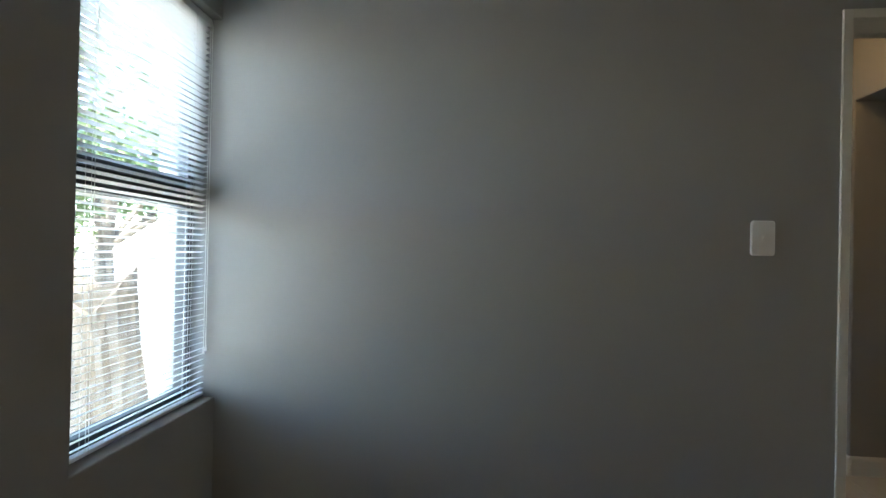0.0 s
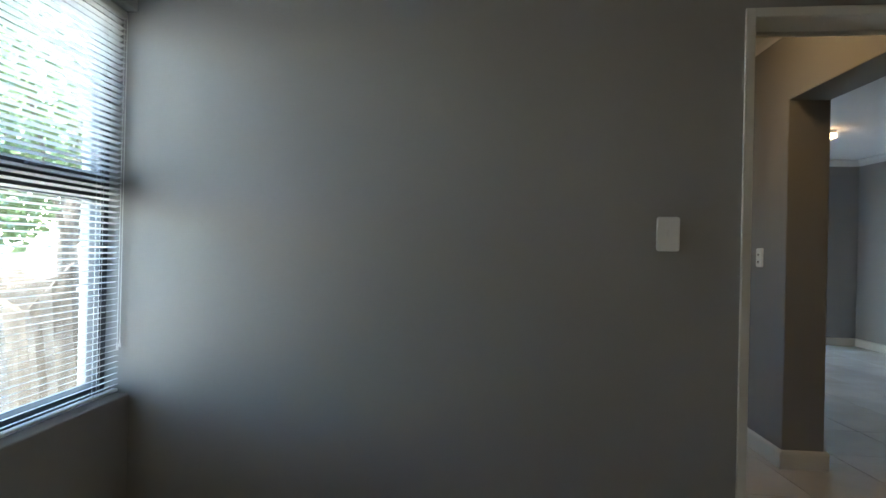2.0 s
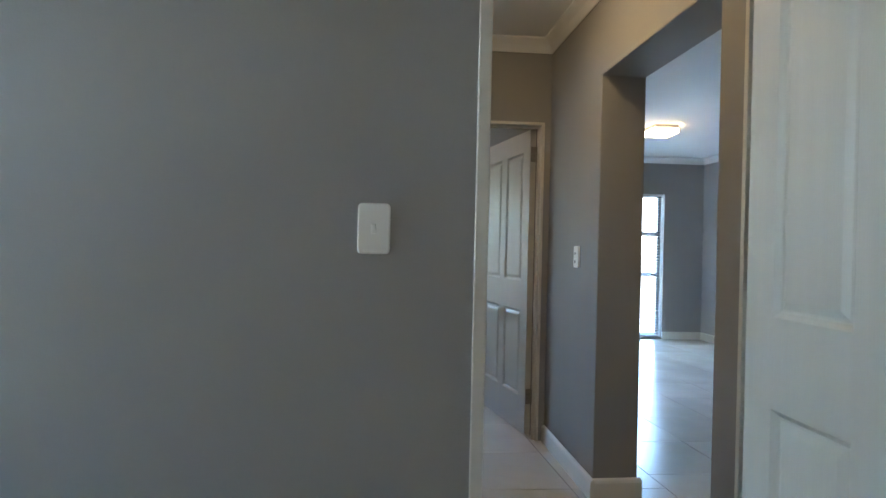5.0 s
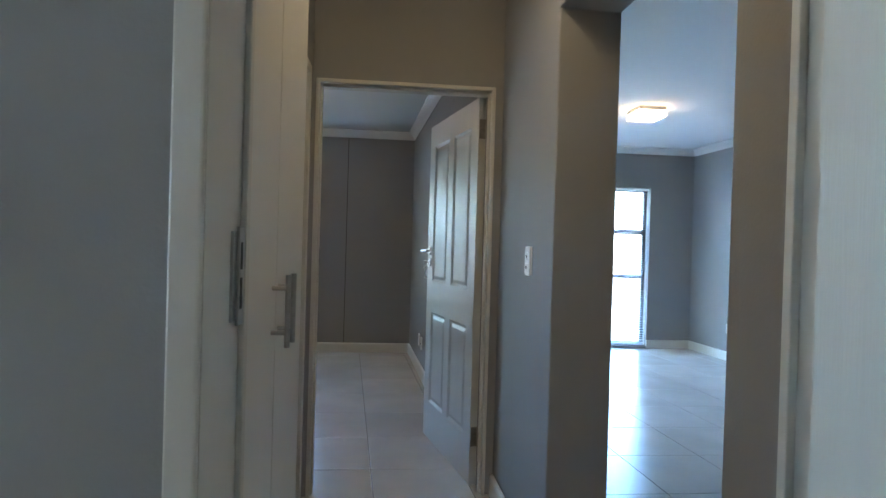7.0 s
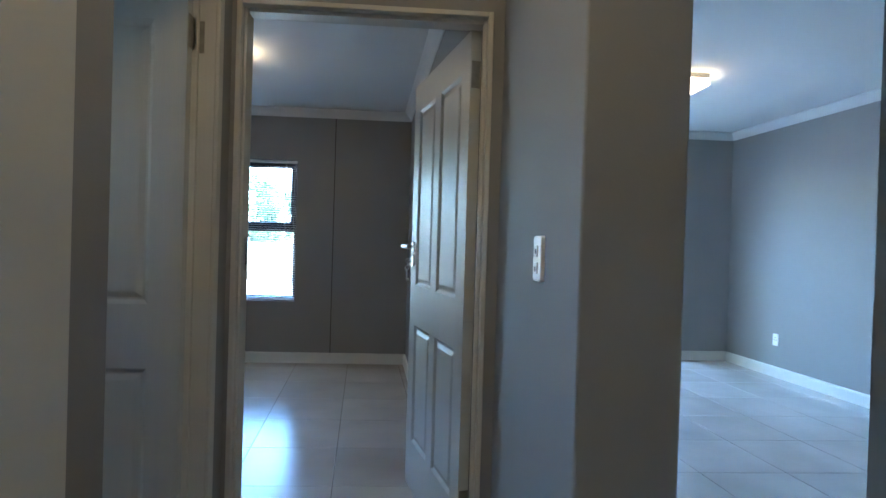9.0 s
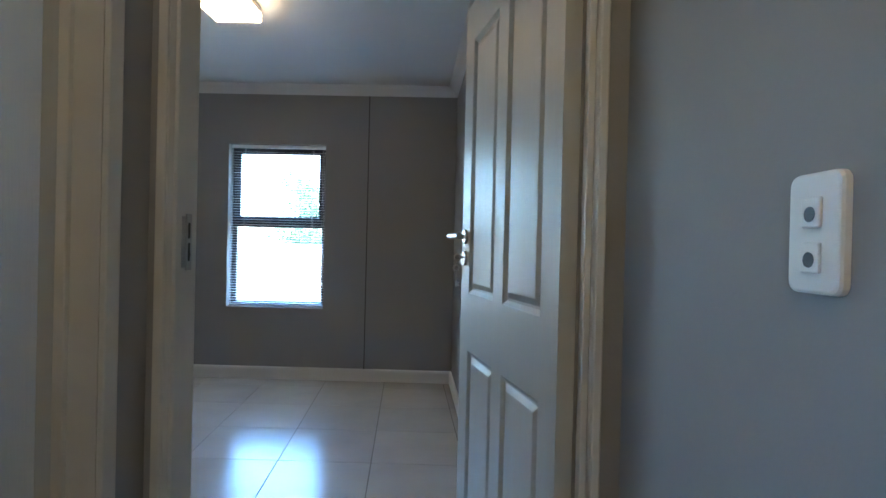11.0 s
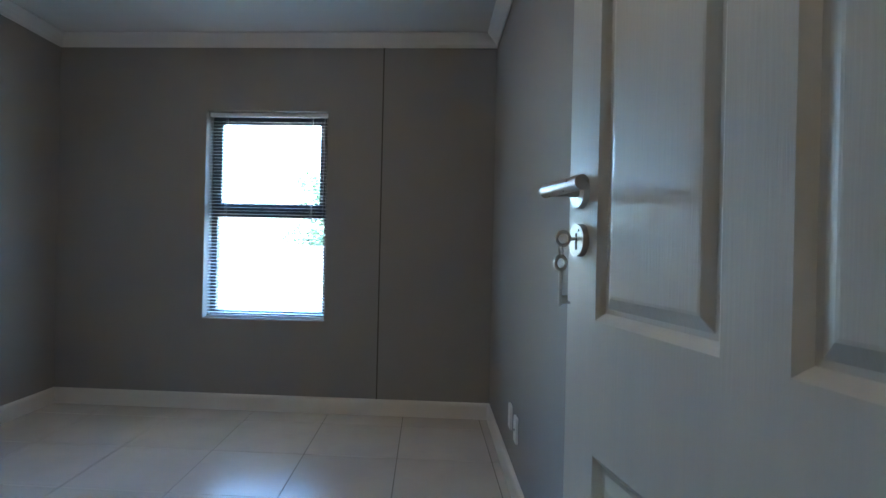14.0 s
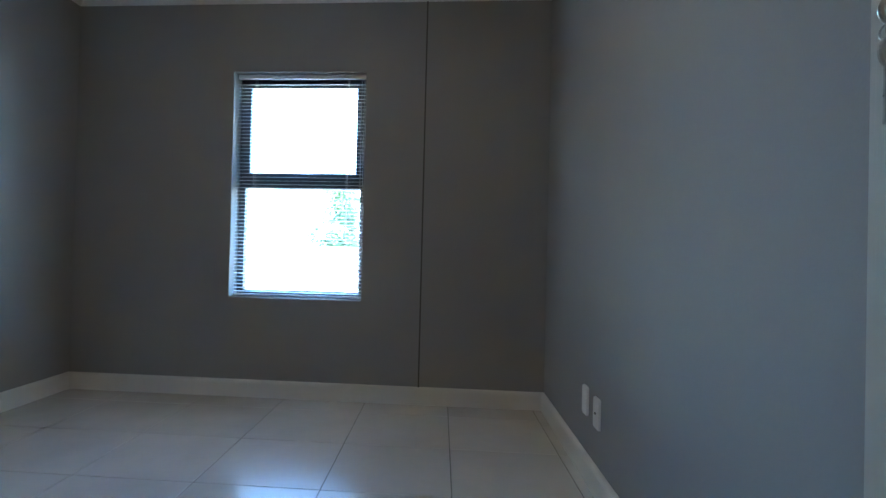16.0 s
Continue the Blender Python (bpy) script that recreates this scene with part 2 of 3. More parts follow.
# hall
m_h, len_h = along(H_N, H_F)
OPEN = (0.203, 1.147, -1, 2.097)
wall("wall_hall_opening", H_N, H_F, 0.23, [OPEN])
wall("wall_hall_end", (1.45, 4.10), (2.83, 4.10), -0.115, [(D2[0] - 1.45, D2[1] - 1.45, -1, HEAD)])
BD = (3.16, 3.965)
wall("wall_hall_bathroom", (1.645, 4.10), (1.645, 3.13), 0.11, [(4.10 - BD[1], 4.10 - BD[0], -1, HEAD)])
wall("wall_hall_pier", (1.77, 3.14), (1.77, 3.0), 0.6)
wall("wall_cupboard_back", (1.15, 3.0), (1.15, 2.147), 0.1)
wall("wall_bathroom_far", (0.0, 4.10), (1.45, 4.10), -0.115)
wall("wall_bathroom_side", (0.0, 2.147), (0.0, 4.10), -0.1, [(1.18, 1.70, 1.25, 2.0)])
wall("wall_bathroom_near", (1.17, 3.14), (0.0, 3.14), 0.1)

# far bedroom
wall("wall_far_bedroom_window", B_L, B_R, -0.22, [(0.312 - B_L[0], 1.144 - B_L[0], 0.612, 2.013)])
wall("wall_far_bedroom_left", B_LN, B_L, -0.15)
wall("wall_far_bedroom_right", B_RN, B_R, 0.16)
wall("wall_far_bedroom_near", (B_LN[0] - 0.1, 4.215), (0.0, 4.215), 0.1)

# lounge
wall("wall_lounge_patio", (2.2, 8.087), (L_R[0] + 0.2, 8.087), -0.22, [(3.55 - 2.2, 5.32 - 2.2, 0.02, 2.05)])
wall("wall_lounge_right", L_R, L_RN, -0.2)
wall("wall_lounge_partition", (3.64, 3.712), (3.64, 1.2), -0.15)
wall("wall_lounge_near", (3.6, 1.2), (L_RN[0] + 0.2, 1.2), 0.2)

# ceilings
for nm, (x0, y0, x1, y1) in {"ceiling_bedroom": (-0.6, -2.3, 3.7, 2.05), "ceiling_hall": (-0.1, 2.05, 2.75, 4.15), "ceiling_far_bedroom": (-0.9, 4.15, 2.6, 7.75), "ceiling_lounge": (2.6, 1.1, 6.5, 8.2)}.items():
    b = Build()
    b.box(x0, x1, y0, y1, CEILING + (0.045 if nm in ("ceiling_hall", "ceiling_lounge") else 0), CEILING + 0.1 + 0.004 * len(nm) / 10)
    tagged(b.done(nm, CEIL), "flat white painted ceiling board", "ceiling", kind="structure")
b = Build()
b.box(-0.85, 7.0, -2.9, 8.7, CEILING + 0.13, CEILING + 0.3)
tagged(b.done("roof", ROOFM), "dark flat roof slab over the house", "roof", kind="structure")

# skirtings and cornices
for p0, p1 in ((A_L, A_LB), (A_LB, (3.6, -2.2)), ((3.6, -2.2), (3.6, 2.0))):
    skirting(p0, p1)
skirting((D1[0] - 0.05, 2.0), A_L)
skirting((3.6, 2.0), (D1[1] + 0.05, 2.0))
SK_FAR = m_h @ Vector((OPEN[1], 0, 0))
SK_FARB = m_h @ Vector((OPEN[1], -0.23, 0))
SK_NEAR = m_h @ Vector((OPEN[0], 0, 0))
skirting((SK_FAR.x - 0.0, SK_FAR.y - 0.018), (H_F[0], H_F[1]))
skirting((SK_FARB.x + 0.018, SK_FARB.y), (SK_FAR.x - 0.0, SK_FAR.y))
skirting((H_N[0], H_N[1] + 0.012), (SK_NEAR.x, SK_NEAR.y))
skirting((B_R[0], B_R[1]), (B_L[0], B_L[1]))
skirting(B_L, B_LN)
skirting(B_RN, B_R)
skirting((L_R[0], L_R[1]), (5.32, 8.087))
skirting(L_RN, L_R)
skirting((3.55, 8.087), (2.45, 8.087))
cornice((3.6, 2.0), A_L)
cornice(A_L, A_LB)
cornice(H_N, H_F, 0.045)
cornice((2.58, 4.10), (1.645, 4.10), 0.045)
cornice((1.645, 4.10), (1.645, 3.14), 0.045)
cornice((1.77, 3.14), (1.77, 2.147), 0.045)
cornice((1.77, 2.147), (2.66, 2.147), 0.045)
cornice(B_R, B_L)
cornice(B_L, B_LN)
cornice(B_LN, B_RN)
cornice(B_RN, B_R)
cornice(L_R, (2.45, 8.087), 0.045)
cornice(L_RN, L_R, 0.045)
cornice((3.6, 1.2), L_RN, 0.045)

# dark panel joint on the far bedroom wall
b = Build()
b.box(1.510, 1.518, 7.638, 7.650, 0.1, CEILING - 0.08)
tagged(b.done("wall_joint_strip", material("dark_joint", (0.11, 0.105, 0.1), 0.8)), "thin dark vertical joint strip in the wall", "joint strip", kind="structure")


# ---- doors ----
def door_frame(name, m, width, depth, room_trim=0.04, strike=None, hinges=None, stop=None, label="cream painted pressed steel door frame"):
    """A frame in an opening: x across, y through the wall from 0 to depth, z up; m places it."""
    b = Build()
    t = 0.012
    for x0, x1 in ((-room_trim + 0.012, 0.012), (width - 0.012, width + room_trim - 0.012)):
        b.box(x0, x1, -t, -0.0005, 0, HEAD + room_trim - 0.012, 0.003)
        b.box(x0, x1, depth + 0.0005, depth + t, 0, HEAD + room_trim - 0.012, 0.003)
    for y0, y1 in ((-t, -0.0005), (depth + 0.0005, depth + t)):
        b.box(0.012, width - 0.012, y0, y1, HEAD - 0.012, HEAD + room_trim - 0.012, 0.003)
    for x0, x1 in ((0.0005, 0.012), (width - 0.012, width - 0.0005)):
        b.box(x0, x1, 0, depth, 0, HEAD - 0.0005)
    b.box(0.012, width - 0.012, 0, depth, HEAD - 0.012, HEAD - 0.0005)
    # stop
    s0, s1 = stop or (depth * 0.45, depth * 0.75)
    b.box(0.012, 0.020, s0, s1, 0, HEAD - 0.012, 0.002)
    b.box(width - 0.026, width - 0.012, s0, s1, 0, HEAD - 0.012, 0.002)
    b.box(0.026, width - 0.026, s0, s1, HEAD - 0.026, HEAD - 0.012, 0.002)
    ob = b.done(name, FRAME, m=m)
    tagged(ob, label, "door frame", kind="structure")
    if strike is not None:
        y0, y1, up = strike
        p = Build()
        p.box(0.012, 0.0155, y0, y1, 1.150 + up, 1.258 + up)
        p.box(0.0155, 0.019, y0 + 0.012, y1 + 0.006, 1.144 + up, 1.264 + up, 0.001)
        q = p.done("strike_plate", STEEL, ob, m=m)
        k = Build()
        k.box(0.0188, 0.0196, y0 + 0.018, y1 - 0.003, 1.212 + up, 1.245 + up)
        k.box(0.0188, 0.0196, y0 + 0.018, y1 - 0.003, 1.164 + up, 1.202 + up)
        k.done("latch_slot", DARKP, ob, m=m)
    if hinges is not None:
        y0, y1 = hinges
        for z in (0.20, 1.80):
            p = Build()
            p.box(width - 0.0145, width - 0.012, y0, y1, z, z + 0.1, 0.0008)
            p.done("hinge_plate", HINGE, ob, m=m)
    return ob


def panel_rings(b, x0, x1, z0, z1, y, sign):
    """A moulded sunk panel with a raised field on the face at y; sign is the way into the leaf."""
    steps = [(0.0, 0.0), (0.006, 0.004), (0.013, 0.010), (0.020, 0.0105), (0.036, 0.0035), (0.040, 0.003)]
    vs, fs = [], []
    for inset, deep in steps:
        vs += [(x0 + inset, y + sign * deep, z0 + inset), (x1 - inset, y + sign * deep, z0 + inset), (x1 - inset, y + sign * deep, z1 - inset), (x0 + inset, y + sign * deep, z1 - inset)]
    for r in range(len(steps) - 1):
        for i in range(4):
            fs.append((4 * r + i, 4 * r + (i + 1) % 4, 4 * r + 4 + (i + 1) % 4, 4 * r + 4 + i))
    n = 4 * (len(steps) - 1)
    fs.append((n, n + 1, n + 2, n + 3))
    b.add(vs, fs)


def door_leaf(m, width, label, hinge_side=-1, height=2.012, handle=True, key=True, rail=(0.812, 1.008)):
    """A four panel moulded door: x from the hinge edge to the latch edge, y through the leaf, z up."""
    t = 0.04
    st, mu = 0.098, 0.085
    pw = (width - 2 * st - mu) / 2
    rows = [(0.235, rail[0]), (rail[1], 1.875)]
    b = Build()
    xs = [0, st, st + pw, st + pw + mu, width - st, width]
    zs = [0, *rows[0], *rows[1], height]
    for y, sg in ((0, 1), (t, -1)):
        for i in range(5):
            for j in range(5):
                if i in (1, 3) and j in (1, 3):
                    panel_rings(b, xs[i], xs[i + 1], zs[j], zs[j + 1], y, sg)
                else:
                    b.add([(xs[i], y, zs[j]), (xs[i + 1], y, zs[j]), (xs[i + 1], y, zs[j + 1]), (xs[i], y, zs[j + 1])], [(0, 1, 2, 3)])
    b.add([(x, y, z) for x in (0, width) for y in (0, t) for z in (0, height)], [(0, 1, 3, 2), (4, 6, 7, 5), (0, 4, 5, 1), (2, 3, 7, 6)][:2] + [(0, 2, 6, 4), (1, 5, 7, 3)])
    root = new("panel_door", None)
    root.matrix_world = m
    tagged(root, label, "door")
    leaf = b.done("leaf", DOOR, root)
    for z in (0.20, 1.80):
        h = Build()
        h.box(-0.004, -0.0005, 0.004, 0.036, z, z + 0.1)
        yk = -0.006 if hinge_side < 0 else t + 0.006
        h.tube((-0.004, yk, z), (-0.004, yk, z + 0.1), 0.006, 10)
        h.box(-0.012, 0.004, min(yk, 0.004), max(yk, 0.004) , z, z + 0.1) if hinge_side < 0 else None
        h.done("hinge", HINGE, root)
    if handle:
        zc = 1.202
        x = width - 0.047
        for y, s in ((0, -1), (t, 1)):
            g = Build()
            g.tube((x, y, zc), (x, y + s * 0.009, zc), 0.026, 28, 0.0245)
            g.tube((x, y, zc - 0.075), (x, y + s * 0.009, zc - 0.075), 0.026, 28, 0.0245)
            g.tube((x, y + s * 0.009, zc), (x, y + s * 0.052, zc), 0.0085, 14)
            g.done("rose", STEEL, root)
            g = Build()
            g.tube((x + 0.014, y + s * 0.055, zc), (x - 0.115, y + s * 0.055, zc), 0.0105, 20)
            g.done("lever", STEEL, root)
            g = Build()
            g.box(x - 0.003, x + 0.003, min(y + s * 0.0085, y + s * 0.0098), max(y + s * 0.0085, y + s * 0.0098), zc - 0.09, zc - 0.064)
            g.done("keyhole", DARKP, root)
        lp = Build()
        lp.box(width - 0.0005, width + 0.002, 0.009, 0.031, zc - 0.15, zc + 0.07)
        lp.done("lock_plate", STEEL, root)
    if key:
        zk = 1.202 - 0.075
        y0 = t + 0.009
        g = Build()
        g.tube((x, y0, zk + 0.002), (x, y0 + 0.012, zk + 0.002), 0.003, 10)
        g.ring((x, y0 + 0.022, zk + 0.002), (1, 0, 0), 0.0105, 0.0028)
        g.ring((x, y0 + 0.025, zk - 0.017), (0, 1, 0), 0.0075, 0.0012)
        g.done("key", STEEL, root)
        g = Build()
        g.ring((x, y0 + 0.025, zk - 0.036), (1, 0.3, 0), 0.0105, 0.003)
        g.tube((x, y0 + 0.025, zk - 0.047), (x, y0 + 0.025, zk - 0.102), 0.0029, 10)
        g.box(x - 0.0012, x + 0.0012, y0 + 0.012, y0 + 0.025, zk - 0.099, zk - 0.086)
        g.box(x - 0.0012, x + 0.0012, y0 + 0.008, y0 + 0.012, zk - 0.099, zk - 0.095)
        g.done("spare_key", STEEL, root)
    return root


door_frame("door_1", pose(D1[0], 2.0, 0), D1[1] - D1[0], WALL1, room_trim=0.032, strike=(0.088, 0.117, 0.0), stop=(0.126, 0.143))
door_frame("door_2", pose(D2[0], 4.10, 0), D2[1] - D2[0], 0.115, room_trim=0.018, strike=(0.056, 0.085, -0.035), stop=(0.022, 0.046), hinges=(0.087, 0.113))
door_frame("door_3", pose(1.645, BD[0], 0, 0, 0, 90), BD[1] - BD[0], 0.11, hinges=(0.035, 0.066))

# leaf of the first room, swung back into it
door_leaf(pose(2.526, 1.990, 0.006, 0, 0, -90.5), 0.74, "white four panel door standing open into the bedroom", hinge_side=1, handle=False, key=False, rail=(0.865, 1.078))
# leaf of the far bedroom
door_leaf(pose(2.478, 4.199, 0.006, 0, 0, 103.9) @ pose(0, -0.04, 0), 0.808, "white wood grain four panel door standing open with key in lock")
# leaf of the bathroom
door_leaf(pose(1.578, BD[1] - 0.022, 0.006, 0, 0, 180), 0.76, "white four panel door standing open into the bathroom", handle=False, key=False)


# ---- windows and blinds ----
def window_unit(name, m, width, z0, z1, bars, label, uprights=()):
    """An aluminium window: x across, y outwards, z up. bars: (low, high) of cross members."""
    root = new(name, None)
    root.matrix_world = m
    tagged(root, label, "window", kind="structure")
    b = Build()
    f = 0.042
    b.box(0.001, f, 0, 0.05, z0 + 0.001, z1 - 0.001, 0.003)
    b.box(width - f, width - 0.001, 0, 0.05, z0 + 0.001, z1 - 0.001, 0.003)
    b.box(f, width - f, 0, 0.05, z0 + 0.001, z0 + f, 0.003)
    b.box(f, width - f, 0, 0.05, z1 - f, z1 - 0.001, 0.003)
    for lo, hi in bars:
        b.box(f, width - f, -0.004, 0.05, lo, hi, 0.003)
    for x in uprights:
        b.box(x - 0.03, x + 0.03, -0.004, 0.05, z0 + f, z1 - f, 0.003)
    b.done("frame", ALU, root)
    if len(bars) == 1:
        s = Build()
        lo, hi = bars[0]
        s.box(f, f + 0.03, -0.012, 0.02, hi, z1 - f, 0.002)
        s.box(width - f - 0.03, width - f, -0.012, 0.02, hi, z1 - f, 0.002)
        s.box(f + 0.03, width - f - 0.03, -0.012, 0.02, hi, hi + 0.03, 0.002)
        s.box(f + 0.03, width - f - 0.03, -0.012, 0.02, z1 - f - 0.03, z1 - f, 0.002)
        s.box(width * 0.5 - 0.05, width * 0.5 + 0.05, -0.03, -0.012, hi + 0.004, hi + 0.02, 0.003)
        s.done("sash", ALU, root)
    edges = [z0 + f] + [v for lo, hi in bars for v in (lo, hi)] + [z1 - f]
    xe = [f] + [v for x in uprights for v in (x - 0.03, x + 0.03)] + [width - f]
    for i in range(0, len(edges), 2):
        for j in range(0, len(xe), 2):
            g = Build()
            g.box(xe[j] - 0.004, xe[j + 1] + 0.004, 0.024, 0.028, edges[i] - 0.004, edges[i + 1] + 0.004)
            pane = g.done("pane", GLASS, root)
            pane.visible_shadow = False
    return root


SLAT_MESH = {}


def slat_mesh(width):
    if width not in SLAT_MESH:
        n, w = 5, 0.0245
        vs, fs = [], []
        for x in (0, width):
            for i in range(n):
                d = (i / (n - 1) - 0.5) * w
                vs.append((x, d, 0.0018 - 0.0018 * (2 * d / w) ** 2))
        for i in range(n - 1):
            fs.append((i, i + 1, n + i + 1, n + i))
        me = bpy.data.meshes.new("slat")
        me.from_pydata(vs, [], fs)
        me.materials.append(SLAT)
        for p in me.polygons:
            p.use_smooth = True
        SLAT_MESH[width] = me
    return SLAT_MESH[width]


def venetian_blind(m, width, z0, z1, tilt, label, cord_side=1, pitch=0.0225):
    root = new("venetian_blind", None)
    root.matrix_world = m
    tagged(root, label, "blind")
    h = Build()
    h.box(0.003, width - 0.003, -0.0135, 0.0135, z1 - 0.028, z1 - 0.001, 0.002)
    h.done("head_rail", SLAT, root)
    h = Build()
    h.box(0.005, width - 0.005, -0.012, 0.012, z0 + 0.004, z0 + 0.016, 0.003)
    h.done("bottom_rail", SLAT, root)
    count = int((z1 - z0 - 0.055) / pitch)
    rng = random.Random(5)
    for i in range(count):
        s = new("slat", slat_mesh(round(width - 0.012, 4)))
        s.parent = root
        s.matrix_local = pose(0.006, 0, z0 + 0.03 + i * pitch, tilt + rng.uniform(-2.5, 2.5), rng.uniform(-0.08, 0.08), 0)
    c = Build()
    k = max(2, round(width / 0.4))
    for j in range(k):
        x = 0.12 + (width - 0.24) * j / (k - 1)
        for y in (-0.0135, 0.0135):
            c.tube((x, y, z0 + 0.012), (x, y, z1 - 0.02), 0.0009, 5)
        c.tube((x + 0.006, 0, z0 + 0.012), (x + 0.006, 0, z1 - 0.02), 0.0008, 5)
    xs = width - 0.03 if cord_side > 0 else 0.03
    for dx, low in ((0.0, z0 + 0.2), (0.016, z0 + 0.21)):
        c.tube((xs + dx, -0.02, low), (xs + dx, -0.02, z1 - 0.02), 0.0012, 6)
        c.tube((xs + dx, -0.02, low - 0.03), (xs + dx, -0.02, low), 0.005, 10, 0.002)
    c.done("cord", CORD, root)
    return root


# corner window: x runs from the near edge to the corner, y points outdoors
ma, la = along(A_L, A_LB)
mwa = ma @ pose(WA[1], 0, 0, 0, 0, 180)
window_unit("window_1", mwa @ pose(0, 0.10, 0), WA[1], WA[2], WA[3], [(1.355, 1.425)], "charcoal aluminium window with a top hung upper sash")
venetian_blind(mwa @ pose(0.0, 0.055, 0), WA[1], WA[2] + 0.004, WA[3], TILT, "white venetian blind lowered, slats open, in the window")
window_unit("window_4", pose(0.0, 3.327, 0, 0, 0, 90) @ pose(0, 0.03, 0), 0.52, 1.25, 2.0, [], "charcoal aluminium bathroom window")
window_unit("window_2", pose(0.312, 7.645 + 0.10, 0), 0.832, 0.612, 2.013, [(1.30, 1.37)], "charcoal aluminium window with a top hung upper sash")
venetian_blind(pose(0.312, 7.645 + 0.055, 0), 0.832, 0.616, 2.013, FLAT, "white venetian blind lowered, slats open, in the window")
window_unit("window_3", pose(3.55, 8.087 + 0.10, 0), 1.77, 0.021, 2.05, [(0.88, 0.93), (1.455, 1.52)], "charcoal aluminium patio door with three panes high", uprights=(0.885,))
venetian_blind(pose(3.55, 8.087 + 0.05, 0), 1.77, 0.03, 2.05, FLAT, "white venetian blind lowered over the patio door")


# ---- fittings ----
def ceiling_lamp(x, y, glow, up=0.0):
    root = new("ceiling_lamp", None)
    root.matrix_world = pose(x, y, CEILING + up)
    tagged(root, "square flush ceiling lamp with lit opal glass and grey metal rim", "ceiling lamp", group="ceiling lamps")
    b = Build()
    b.box(-0.128, 0.128, -0.128, 0.128, -0.034, -0.0005, 0.002)
    b.done("rim", STEEL, root)
    b = Build()
    b.box(-0.132, 0.132, -0.132, 0.132, -0.088, -0.034, 0.008)
    b.done("shade", glow, root)
    return root


ceiling_lamp(4.36, 6.26, GLOW, 0.045)
ceiling_lamp(0.99, 6.00, GLOW)
ceiling_lamp(2.12, 2.85, GLOW, 0.045)
ceiling_lamp(1.5, -0.2, BRIGHT)


def plate(m, w, h, kind_of, label, category="switch"):
    """A wall plate: x across, y out of the wall towards negative, z up, centred."""
    root = new("light_switch" if category == "switch" else "wall_socket", None)
    root.matrix_world = m
    tagged(root, label, category)
    bm = bmesh.new()
    prof = []
    r, n = 0.011, 5
    for cx, cz, a0 in ((w / 2 - r, h / 2 - r, 0), (-w / 2 + r, h / 2 - r, 90), (-w / 2 + r, -h / 2 + r, 180), (w / 2 - r, -h / 2 + r, 270)):
        for i in range(n):
            a = radians(a0 + 90 * i / (n - 1))
            prof.append((cx + r * math.cos(a), cz + r * math.sin(a)))
    b = Build()
    k = len(prof)
    vs = []
    for y, sc in ((-0.0002, 1.0), (-0.0065, 1.0), (-0.0095, 0.955), (-0.0105, 0.88)):
        vs += [(px * (1 - (1 - sc) * 0.8), y, pz * (1 - (1 - sc) * 0.55)) for px, pz in prof]
    fs = [(q * k + i, q * k + (i + 1) % k, (q + 1) * k + (i + 1) % k, (q + 1) * k + i) for q in range(3) for i in range(k)]
    fs.append(tuple(range(3 * k, 4 * k)))
    b.add(vs, fs)
    b.done("cover", PLAST, root, smooth=False)
    if kind_of == "toggle":
        b = Build()
        b.box(-0.006, 0.006, -0.0125, -0.0100, -0.012, 0.012, 0.0012)
        b.box(-0.004, 0.004, -0.0165, -0.0122, -0.002, 0.009, 0.0012)
        b.done("toggle", PLAST, root)
    elif kind_of == "double":
        for z in (-0.024, 0.02):
            b = Build()
            b.box(-0.013, 0.013, -0.014, -0.0100, z - 0.015, z + 0.015, 0.002)
            b.done("rocker", PLAST, root)
            b = Build()
            b.tube((0, -0.0138, z - 0.002), (0, -0.0146, z - 0.002), 0.0075, 14)
            b.done("rocker_mark", DARKP, root)
    elif kind_of == "socket":
        b = Build()
        for x, z in ((0, 0.022), (-0.012, -0.002), (0.012, -0.002)):
            b.tube((x, -0.0100, z), (x, -0.0112, z), 0.0042, 10)
        b.done("pin_hole", DARKP, root)
        b = Build()
        b.box(0.022, 0.036, -0.0135, -0.0100, 0.018, 0.036, 0.0015)
        b.done("rocker", PLAST, root)
    elif kind_of == "data":
        b = Build()
        b.tube((0, -0.0098, 0), (0, -0.0135, 0), 0.005, 12)
        b.done("jack", DARKP, root)
    return root


plate(pose(1.593, 2.0, 1.270), 0.078, 0.122, "toggle", "white plastic light switch plate on the grey wall")
ang_h = math.degrees(math.atan2(H_F[1] - H_N[1], H_F[0] - H_N[0]))
plate(pose(on_h(3.571), 3.571, 1.194, 0, 0, ang_h + 180), 0.072, 0.118, "double", "white plastic double light switch on the hall wall")


def b_right(y):
    return B_R[0] - SH * (y - B_R[1])


ANG_B = math.degrees(math.atan2(B_R[1] - B_RN[1], B_R[0] - B_RN[0]))
plate(pose(b_right(6.70), 6.70, 0.315, 0, 0, ANG_B + 180), 0.075, 0.118, "blank", "white blank wall plate low on the wall", "socket")
plate(pose(b_right(6.53), 6.53, 0.308, 0, 0, ANG_B + 180), 0.075, 0.118, "data", "white wall plate with one dark jack", "socket")
plate(pose(B_L[0] - SH * (6.85 - B_L[1]), 6.85, 0.36, 0, 0, ANG_B), 0.118, 0.118, "socket", "white wall socket with three pin holes", "socket")
plate(pose(L_R[0] - SH * (7.345 - L_R[1]), 7.345, 0.37, 0, 0, ANG_B + 180), 0.075, 0.118, "socket", "white wall socket above the lounge skirting", "socket")


